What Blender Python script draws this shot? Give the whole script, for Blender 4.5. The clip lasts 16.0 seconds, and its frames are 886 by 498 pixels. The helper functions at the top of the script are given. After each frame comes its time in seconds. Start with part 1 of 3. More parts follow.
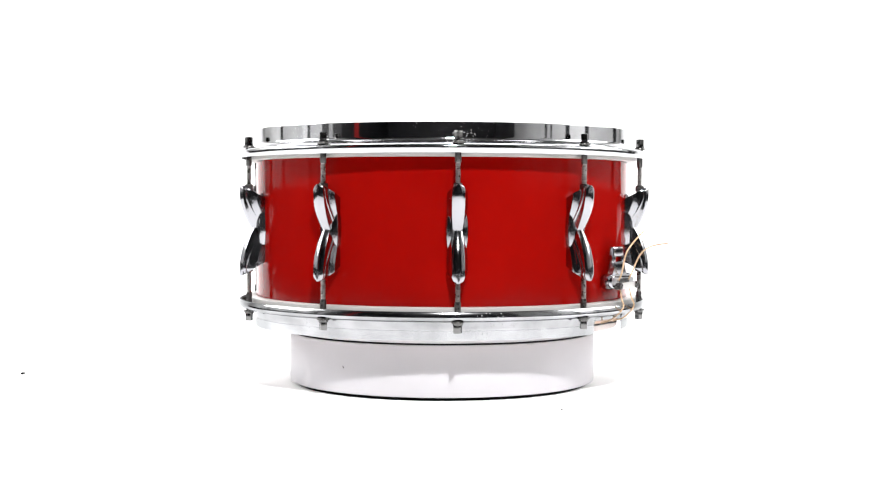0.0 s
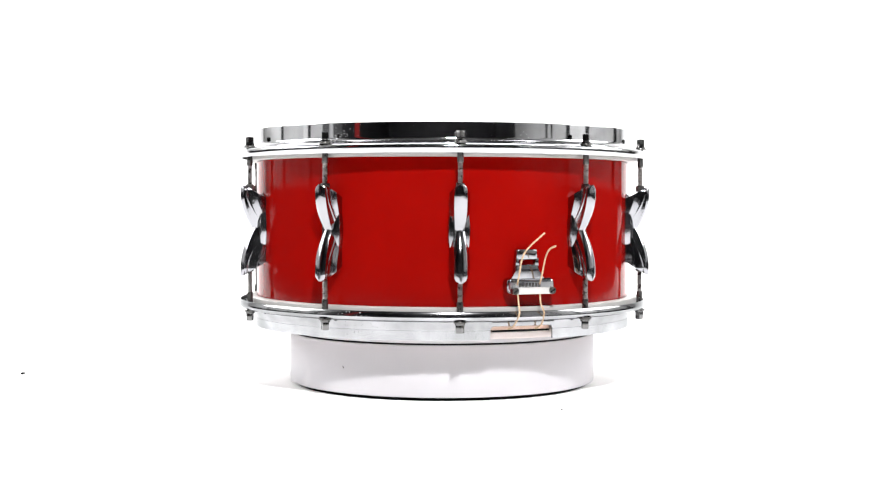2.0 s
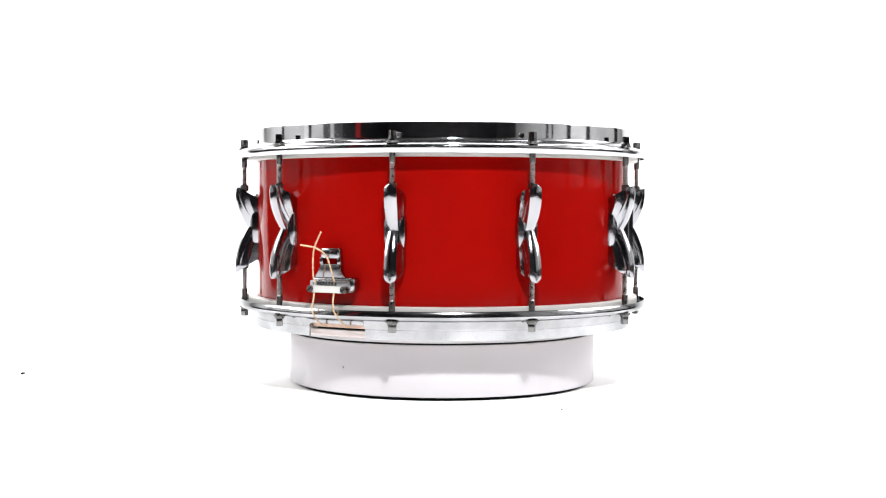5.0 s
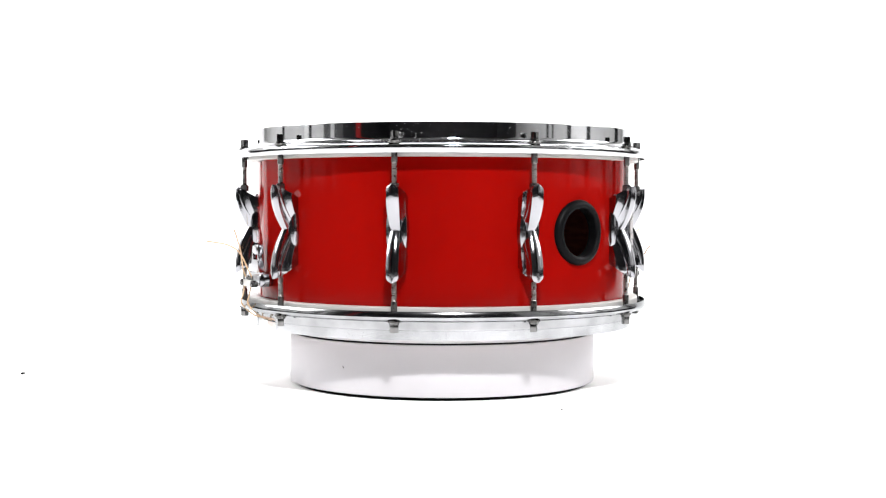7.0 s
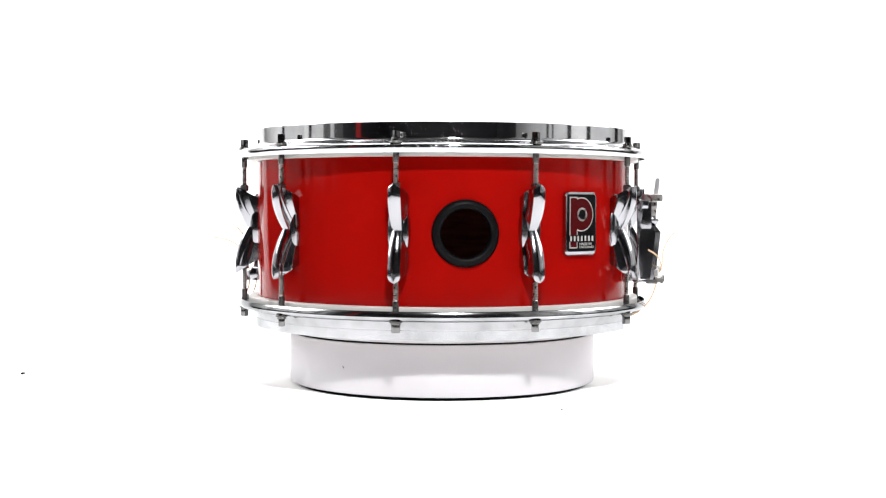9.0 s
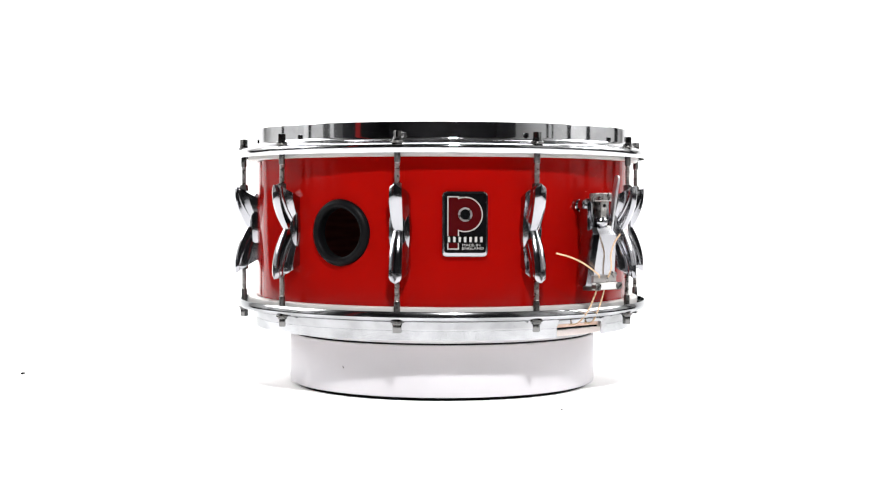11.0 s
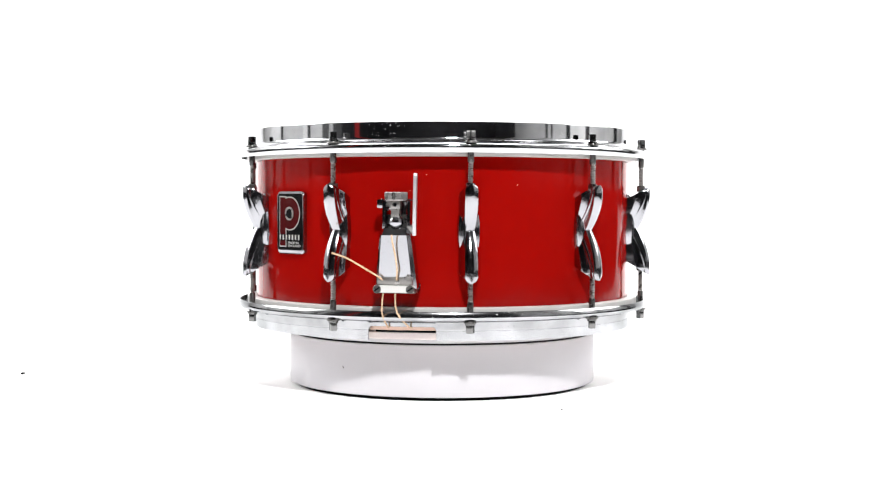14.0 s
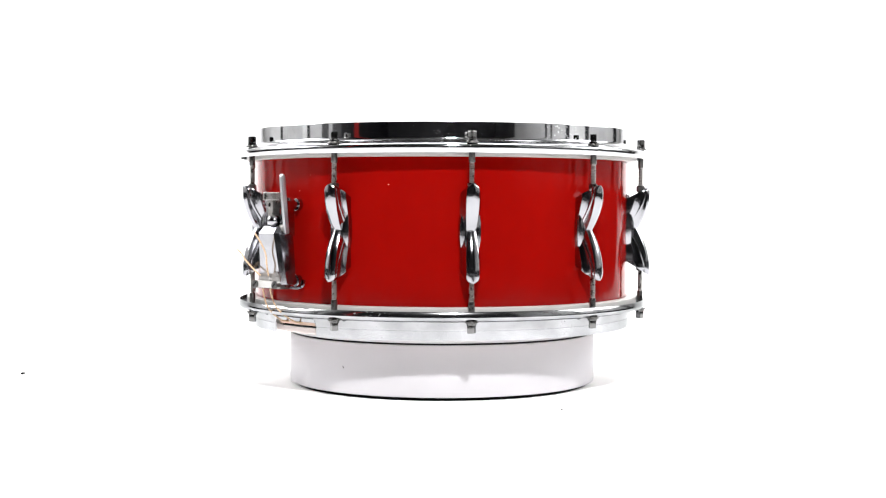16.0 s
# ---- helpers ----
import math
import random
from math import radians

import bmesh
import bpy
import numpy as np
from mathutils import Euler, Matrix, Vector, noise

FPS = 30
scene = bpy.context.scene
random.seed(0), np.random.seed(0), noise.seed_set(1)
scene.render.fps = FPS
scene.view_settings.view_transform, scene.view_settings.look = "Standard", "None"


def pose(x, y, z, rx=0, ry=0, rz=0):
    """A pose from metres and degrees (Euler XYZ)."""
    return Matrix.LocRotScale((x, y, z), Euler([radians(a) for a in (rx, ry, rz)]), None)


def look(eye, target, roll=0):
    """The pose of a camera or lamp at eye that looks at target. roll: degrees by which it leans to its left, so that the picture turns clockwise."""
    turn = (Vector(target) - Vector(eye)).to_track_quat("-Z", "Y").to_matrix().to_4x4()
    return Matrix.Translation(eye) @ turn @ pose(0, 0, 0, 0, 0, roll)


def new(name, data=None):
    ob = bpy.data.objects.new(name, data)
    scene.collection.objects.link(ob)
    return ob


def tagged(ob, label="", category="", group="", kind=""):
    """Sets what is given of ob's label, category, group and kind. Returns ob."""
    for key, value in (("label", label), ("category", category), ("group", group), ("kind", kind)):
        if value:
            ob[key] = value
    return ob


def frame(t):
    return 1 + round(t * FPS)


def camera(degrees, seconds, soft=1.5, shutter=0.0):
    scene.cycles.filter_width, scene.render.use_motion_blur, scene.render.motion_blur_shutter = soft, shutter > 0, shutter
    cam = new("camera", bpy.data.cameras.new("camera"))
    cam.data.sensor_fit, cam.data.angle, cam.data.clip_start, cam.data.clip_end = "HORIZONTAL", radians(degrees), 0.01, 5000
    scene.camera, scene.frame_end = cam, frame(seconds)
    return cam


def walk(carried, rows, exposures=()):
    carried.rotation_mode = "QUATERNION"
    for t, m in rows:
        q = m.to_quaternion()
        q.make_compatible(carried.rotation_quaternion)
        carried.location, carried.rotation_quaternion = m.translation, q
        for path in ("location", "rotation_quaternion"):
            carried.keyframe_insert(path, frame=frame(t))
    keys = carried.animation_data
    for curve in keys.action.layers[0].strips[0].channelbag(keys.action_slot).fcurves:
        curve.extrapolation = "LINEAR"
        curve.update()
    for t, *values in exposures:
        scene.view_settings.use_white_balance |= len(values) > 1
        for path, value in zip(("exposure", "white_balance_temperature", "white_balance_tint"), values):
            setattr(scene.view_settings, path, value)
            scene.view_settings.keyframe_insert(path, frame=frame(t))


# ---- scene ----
cam = camera(36.09, 16.0, soft=1.25)
EYE = (0.0007, -1.3159, 0.1714)
AIM = (0.0007, -0.3159, 0.1714 - 0.03354)
walk(cam, [(0.0, look(EYE, AIM, 0.158)), (16.0, look(EYE, AIM, 0.158))],
     exposures=[(0.0, 0.2), (16.0, 0.2)])

# ---- studio light ----
world = bpy.data.worlds.new("studio_world")
scene.world = world
world.use_nodes = True
world.node_tree.nodes["Background"].inputs[0].default_value = (0.8, 0.85, 1.0, 1)
world.node_tree.nodes["Background"].inputs[1].default_value = 0.05


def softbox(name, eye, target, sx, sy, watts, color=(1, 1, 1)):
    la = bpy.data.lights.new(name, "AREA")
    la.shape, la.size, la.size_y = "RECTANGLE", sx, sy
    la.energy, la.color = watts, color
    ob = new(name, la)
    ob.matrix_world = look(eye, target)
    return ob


softbox("key_softbox", (0.16, -1.52, 1.38), (0, 0, 0.1), 0.14, 0.12, 44)
softbox("overhead_softbox", (0.0, 0.62, 2.35), (0, 0.66, 0), 2.4, 1.0, 52)
# two added side fills, lifting the shade under the drum's overhang
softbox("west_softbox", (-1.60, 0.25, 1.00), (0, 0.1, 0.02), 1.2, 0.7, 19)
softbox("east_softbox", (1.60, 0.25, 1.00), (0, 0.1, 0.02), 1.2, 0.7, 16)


# ---- materials ----
def material(name, color, rough=0.5, metal=0.0, coat=0.0, spec=0.5):
    m = bpy.data.materials.new(name)
    m.use_nodes = True
    b = m.node_tree.nodes["Principled BSDF"]
    b.inputs["Base Color"].default_value = (*color, 1)
    b.inputs["Roughness"].default_value = rough
    b.inputs["Metallic"].default_value = metal
    b.inputs["Coat Weight"].default_value = coat
    b.inputs["Coat Roughness"].default_value = 0.04
    b.inputs["Specular IOR Level"].default_value = spec
    return m


def nodes(m):
    t = m.node_tree
    return t, t.nodes, t.links, t.nodes["Principled BSDF"]


def noise_node(m, scale, detail=4.0, rough=0.55, stretch=(1, 1, 1)):
    t, n, l, b = nodes(m)
    tc = n.new("ShaderNodeTexCoord")
    mp = n.new("ShaderNodeMapping")
    mp.inputs["Scale"].default_value = stretch
    no = n.new("ShaderNodeTexNoise")
    no.inputs["Scale"].default_value = scale
    no.inputs["Detail"].default_value = detail
    no.inputs["Roughness"].default_value = rough
    l.new(tc.outputs["Object"], mp.inputs["Vector"])
    l.new(mp.outputs["Vector"], no.inputs["Vector"])
    return no


def ramp(m, source, stops):
    t, n, l, b = nodes(m)
    r = n.new("ShaderNodeValToRGB")
    els = r.color_ramp.elements
    while len(els) < len(stops):
        els.new(0.5)
    for e, (p, c) in zip(els, stops):
        e.position, e.color = p, (*c, 1)
    l.new(source, r.inputs["Fac"])
    return r.outputs["Color"]


def vary(m, scale, dark, light, detail=4.0, stretch=(1, 1, 1), lo=0.35, hi=0.65):
    t, n, l, b = nodes(m)
    no = noise_node(m, scale, detail, stretch=stretch)
    l.new(ramp(m, no.outputs["Fac"], [(lo, dark), (hi, light)]), b.inputs["Base Color"])


def vary_rough(m, scale, lo, hi, stretch=(1, 1, 1)):
    t, n, l, b = nodes(m)
    no = noise_node(m, scale, 5.0, stretch=stretch)
    r = n.new("ShaderNodeMapRange")
    r.inputs["From Min"].default_value, r.inputs["From Max"].default_value = 0.35, 0.7
    r.inputs["To Min"].default_value, r.inputs["To Max"].default_value = lo, hi
    l.new(no.outputs["Fac"], r.inputs["Value"])
    l.new(r.outputs["Result"], b.inputs["Roughness"])


def relief(m, scale, strength, dist=0.0004, stretch=(1, 1, 1)):
    t, n, l, b = nodes(m)
    no = noise_node(m, scale, 3.0, stretch=stretch)
    bu = n.new("ShaderNodeBump")
    bu.inputs["Strength"].default_value, bu.inputs["Distance"].default_value = strength, dist
    l.new(no.outputs["Fac"], bu.inputs["Height"])
    l.new(bu.outputs["Normal"], b.inputs["Normal"])


def pitted(m, scale, size, lo=0.50, hi=0.72, gloss=0.13):
    """Small dull pits where the plating has gone."""
    t, n, l, b = nodes(m)
    tc = n.new("ShaderNodeTexCoord")
    v = n.new("ShaderNodeTexVoronoi")
    v.inputs["Scale"].default_value = scale
    l.new(tc.outputs["Object"], v.inputs["Vector"])
    patch = noise_node(m, 14.0, 2.0)
    lim = n.new("ShaderNodeMapRange")
    lim.inputs["From Min"].default_value, lim.inputs["From Max"].default_value = lo, hi
    lim.inputs["To Min"].default_value, lim.inputs["To Max"].default_value = 0.0, size
    l.new(patch.outputs["Fac"], lim.inputs["Value"])
    lt = n.new("ShaderNodeMath")
    lt.operation = "LESS_THAN"
    l.new(v.outputs["Distance"], lt.inputs[0])
    l.new(lim.outputs["Result"], lt.inputs[1])
    met = n.new("ShaderNodeMath")
    met.operation = "SUBTRACT"
    met.inputs[0].default_value = 1.0
    l.new(lt.outputs[0], met.inputs[1])
    l.new(met.outputs[0], b.inputs["Metallic"])
    ro = n.new("ShaderNodeMapRange")
    ro.inputs["To Min"].default_value, ro.inputs["To Max"].default_value = gloss, 0.6
    l.new(lt.outputs[0], ro.inputs["Value"])
    l.new(ro.outputs["Result"], b.inputs["Roughness"])


RED = material("red_lacquer", (0.20, 0.002, 0.0015), 0.06, 0, 0.0, 0.10)
vary(RED, 9.0, (0.180, 0.0018, 0.0012), (0.212, 0.0024, 0.0015), stretch=(1, 1, 0.35))
relief(RED, 22.0, 0.04, 0.0015, stretch=(1, 1, 0.5))
CHROME = material("chrome", (0.35, 0.35, 0.37), 0.06, 1)
vary_rough(CHROME, 60.0, 0.06, 0.18)
relief(CHROME, 95.0, 0.18, 0.0009)
PLATE = material("smooth_chrome", (0.35, 0.35, 0.37), 0.10, 1)
vary_rough(PLATE, 50.0, 0.08, 0.2)
relief(PLATE, 22.0, 0.10, 0.0008)
# snare-side hoop: base darker than HOOP_TOP to tame the paper's bright reflection
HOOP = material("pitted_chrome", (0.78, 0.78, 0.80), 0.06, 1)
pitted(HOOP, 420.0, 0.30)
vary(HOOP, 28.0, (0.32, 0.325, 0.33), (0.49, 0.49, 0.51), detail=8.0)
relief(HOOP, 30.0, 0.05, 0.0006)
# grazing tint dims the bright paper's reflection at the hoop's ends
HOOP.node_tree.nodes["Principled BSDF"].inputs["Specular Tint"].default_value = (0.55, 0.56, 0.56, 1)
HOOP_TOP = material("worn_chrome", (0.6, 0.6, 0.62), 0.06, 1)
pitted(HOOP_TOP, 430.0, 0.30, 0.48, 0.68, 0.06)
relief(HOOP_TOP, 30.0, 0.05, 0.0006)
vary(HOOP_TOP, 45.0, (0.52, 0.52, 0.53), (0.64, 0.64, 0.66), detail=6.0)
SATIN = material("satin_chrome", (0.55, 0.55, 0.57), 0.28, 1)
vary_rough(SATIN, 80.0, 0.22, 0.4)
STEEL = material("dull_steel", (0.33, 0.315, 0.305), 0.32, 1)
vary_rough(STEEL, 200.0, 0.22, 0.5)
NICKEL = material("worn_nickel", (0.17, 0.168, 0.166), 0.16, 1)
vary_rough(NICKEL, 120.0, 0.10, 0.2)
DARK_STEEL = material("dark_steel", (0.11, 0.107, 0.104), 0.32, 1)
vary_rough(DARK_STEEL, 250.0, 0.22, 0.45)
ALLOY = material("satin_alloy", (0.52, 0.51, 0.495), 0.35, 0.15)
vary_rough(ALLOY, 90.0, 0.3, 0.5)
RUBBER = material("black_rubber", (0.0025, 0.0025, 0.003), 0.45, spec=0.06)
relief(RUBBER, 400.0, 0.15)
BLACK = material("black_enamel", (0.0014, 0.0015, 0.0018), 0.25, 0, 0.0, 0.08)
DEEP_RED = material("dark_red_enamel", (0.036, 0.0010, 0.0016), 0.25, 0, 0.0, 0.08)
SILVER_PAINT = material("silver_print", (0.40, 0.39, 0.38), 0.35, 0.5)
TWINE = material("twine", (0.62, 0.36, 0.17), 0.85)
vary(TWINE, 700.0, (0.42, 0.27, 0.15), (0.66, 0.47, 0.31))
HEAD = material("drum_skin", (0.78, 0.76, 0.72), 0.5)
# the thin skin lets a little light through
head_nt = HEAD.node_tree
skin_glow = head_nt.nodes.new("ShaderNodeBsdfTranslucent")
skin_glow.inputs["Color"].default_value = (0.78, 0.74, 0.68, 1)
skin_mix = head_nt.nodes.new("ShaderNodeMixShader")
skin_mix.inputs[0].default_value = 0.02
skin_out = next(n for n in head_nt.nodes if n.type == "OUTPUT_MATERIAL")
skin_face = next(n for n in head_nt.nodes if n.type == "BSDF_PRINCIPLED")
head_nt.links.new(skin_face.outputs[0], skin_mix.inputs[1])
head_nt.links.new(skin_glow.outputs[0], skin_mix.inputs[2])
head_nt.links.new(skin_mix.outputs[0], skin_out.inputs["Surface"])
vary(HEAD, 20.0, (0.70, 0.67, 0.62), (0.80, 0.78, 0.75))
STRIP = material("beige_plastic", (0.68, 0.46, 0.36), 0.5)
vary(STRIP, 60.0, (0.62, 0.40, 0.30), (0.72, 0.52, 0.42))
FOAM = material("pale_foam", (0.88, 0.78, 0.75), 0.9)
vary(FOAM, 40.0, (0.78, 0.69, 0.66), (0.83, 0.75, 0.72))
WHITE = material("white_gloss_plastic", (0.60, 0.58, 0.60), 0.40, 0, 0.0, 0.03)
vary(WHITE, 16.0, (0.525, 0.51, 0.53), (0.55, 0.535, 0.555))
PAPER = material("white_paper", (0.92, 0.92, 0.92), 0.8, spec=0.1)
vary(PAPER, 3.0, (0.915, 0.915, 0.915), (0.93, 0.93, 0.93))
DARK_WALL = material("dark_wall_paint", (0.018, 0.018, 0.020), 0.7)
vary(DARK_WALL, 2.0, (0.008, 0.008, 0.010), (0.015, 0.014, 0.016))
GREY_WALL = material("grey_wall_paint", (0.50, 0.50, 0.49), 0.7)
vary(GREY_WALL, 2.0, (0.54, 0.54, 0.535), (0.62, 0.62, 0.61))
PALE_WALL = material("pale_wall_paint", (0.45, 0.45, 0.44), 0.7)
vary(PALE_WALL, 2.0, (0.80, 0.80, 0.79), (0.85, 0.85, 0.84))
MID_WALL = material("slate_wall_paint", (0.12, 0.12, 0.12), 0.7)
vary(MID_WALL, 2.0, (0.065, 0.065, 0.067), (0.085, 0.085, 0.085))
RED_WALL = material("red_wall_paint", (0.42, 0.02, 0.02), 0.6)
vary(RED_WALL, 2.0, (0.38, 0.015, 0.015), (0.46, 0.025, 0.025))
INSIDE = material("bare_shell_ply", (0.16, 0.045, 0.035), 0.8, spec=0.1)
vary(INSIDE, 30.0, (0.13, 0.035, 0.028), (0.19, 0.055, 0.042), stretch=(1, 1, 8))
CEILING = material("ceiling_paint", (0.12, 0.12, 0.12), 0.8)
vary(CEILING, 2.0, (0.10, 0.10, 0.10), (0.14, 0.14, 0.14))
CARPET = material("charcoal_carpet", (0.05, 0.05, 0.05), 0.95)
vary(CARPET, 150.0, (0.03, 0.03, 0.03), (0.07, 0.07, 0.07))
CHIP = material("bare_undercoat", (0.75, 0.42, 0.36), 0.6)
CRUMB = material("dark_crumb", (0.008, 0.008, 0.008), 0.9, spec=0.1)


# ---- mesh helpers ----
def finish(bm, angle=35):
    bmesh.ops.recalc_face_normals(bm, faces=bm.faces[:])
    lim = radians(angle)
    for f in bm.faces:
        f.smooth = True
    for e in bm.edges:
        if len(e.link_faces) == 2 and e.calc_face_angle(0) > lim:
            e.smooth = False


def part(name, bm, mat, parent=None, label="", m=None, angle=35):
    finish(bm, angle)
    me = bpy.data.meshes.new(name)
    bm.to_mesh(me)
    bm.free()
    me.materials.append(mat)
    ob = new(name, me)
    ob.parent = parent
    if m is not None:
        ob.matrix_basis = m
    return tagged(ob, label)


def again(ob, m, parent=None):
    """The same mesh once more, as a part of its own, with its sub-parts."""
    c = new(ob.name.split(".")[0], ob.data)
    c.parent = parent if parent else ob.parent
    c.matrix_basis = m
    tagged(c, ob["label"] if "label" in ob else "")
    for ch in ob.children:
        again(ch, ch.matrix_basis.copy(), c)
    return c


def lathe(profile, a0=0.0, a1=360.0, steps=180, closed=True, bm=None):
    """Turns a profile of (r, z) round the z axis; closed: the profile is a loop."""
    bm = bm or bmesh.new()
    full = abs(a1 - a0) >= 359.99
    n = steps if full else steps + 1
    rings = []
    for i in range(n):
        a = radians(a0 + (a1 - a0) * i / steps)
        rings.append([bm.verts.new((r * math.cos(a), r * math.sin(a), z)) for r, z in profile])
    k = len(profile)
    for i in range(steps):
        p, q = rings[i], rings[(i + 1) % n]
        for j in range(k if closed else k - 1):
            bm.faces.new((p[j], p[(j + 1) % k], q[(j + 1) % k], q[j]))
    if not full and closed:
        bm.faces.new(rings[0])
        bm.faces.new(rings[-1])
    return bm


def solid(profile, steps=24, bm=None):
    """A turned solid whose profile starts and ends on the axis."""
    bm = bm or bmesh.new()
    lathe([(max(r, 1e-5), z) for r, z in profile], steps=steps, closed=False, bm=bm)
    bmesh.ops.remove_doubles(bm, verts=bm.verts[:], dist=2e-5)
    return bm


def box(x0, x1, y0, y1, z0, z1, bevel=0.0, seg=2, bm=None, m=None):
    own = bmesh.new()
    bmesh.ops.create_cube(own, size=1.0)
    for v in own.verts:
        v.co = Vector((x0 + (v.co.x + 0.5) * (x1 - x0), y0 + (v.co.y + 0.5) * (y1 - y0), z0 + (v.co.z + 0.5) * (z1 - z0)))
    if bevel:
        bmesh.ops.bevel(own, geom=own.edges[:], offset=bevel, segments=seg, profile=0.6, affect="EDGES")
    if m is not None:
        own.transform(m)
    if bm is None:
        return own
    return merge(bm, own)


def merge(bm, other):
    me = bpy.data.meshes.new("tmp")
    other.to_mesh(me)
    other.free()
    bm.from_mesh(me)
    bpy.data.meshes.remove(me)
    return bm


def slab(outline, depth0, depth1, bevel=0.0, bm=None):
    """A plate with an outline of (y, z), from depth0 to depth1 along x."""
    own = bmesh.new()
    a = [own.verts.new((depth0, y, z)) for y, z in outline]
    b = [own.verts.new((depth1, y, z)) for y, z in outline]
    own.faces.new(a[::-1])
    front = own.faces.new(b)
    n = len(a)
    for i in range(n):
        own.faces.new((a[i], a[(i + 1) % n], b[(i + 1) % n], b[i]))
    if bevel:
        bmesh.ops.bevel(own, geom=front.edges[:], offset=bevel, segments=3, profile=0.5, affect="EDGES")
    return own if bm is None else merge(bm, own)


def rounded(w, h, r, n=6):
    out = []
    for cx, cz, s in ((w / 2 - r, h / 2 - r, 0), (-w / 2 + r, h / 2 - r, 90), (-w / 2 + r, -h / 2 + r, 180), (w / 2 - r, -h / 2 + r, 270)):
        for i in range(n + 1):
            a = radians(s + 90 * i / n)
            out.append((cx + r * math.cos(a), cz + r * math.sin(a)))
    return out


def spline(points, per=10):
    pts = [Vector(p) for p in points]
    pts = [2 * pts[0] - pts[1]] + pts + [2 * pts[-1] - pts[-2]]
    out = []
    for i in range(1, len(pts) - 2):
        p0, p1, p2, p3 = pts[i - 1:i + 3]
        for j in range(per):
            t = j / per
            out.append(0.5 * ((2 * p1) + (p2 - p0) * t + (2 * p0 - 5 * p1 + 4 * p2 - p3) * t * t + (3 * p1 - p0 - 3 * p2 + p3) * t ** 3))
    return out + [pts[-2]]


def cord(points, r=0.0008, sides=8, twist=2.2):
    """A twisted two-ply cord along a smooth line."""
    bm = bmesh.new()
    line = spline(points, 14)
    rings = []
    for i, p in enumerate(line):
        d = (line[min(i + 1, len(line) - 1)] - line[max(i - 1, 0)]).normalized()
        s = d.cross(Vector((0.3, 0.2, 1))).normalized()
        u = d.cross(s)
        ring = []
        for j in range(sides):
            a = 2 * math.pi * j / sides
            rr = r * (0.82 + 0.25 * math.cos(2 * (a - twist * i * 0.5)))
            ring.append(bm.verts.new(p + s * rr * math.cos(a) + u * rr * math.sin(a)))
        rings.append(ring)
    for p, q in zip(rings, rings[1:]):
        for j in range(sides):
            bm.faces.new((p[j], p[(j + 1) % sides], q[(j + 1) % sides], q[j]))
    bm.faces.new(rings[0])
    bm.faces.new(rings[-1])
    return bm


def empty(name):
    ob = new(name)
    ob.empty_display_size = 0.05
    return ob


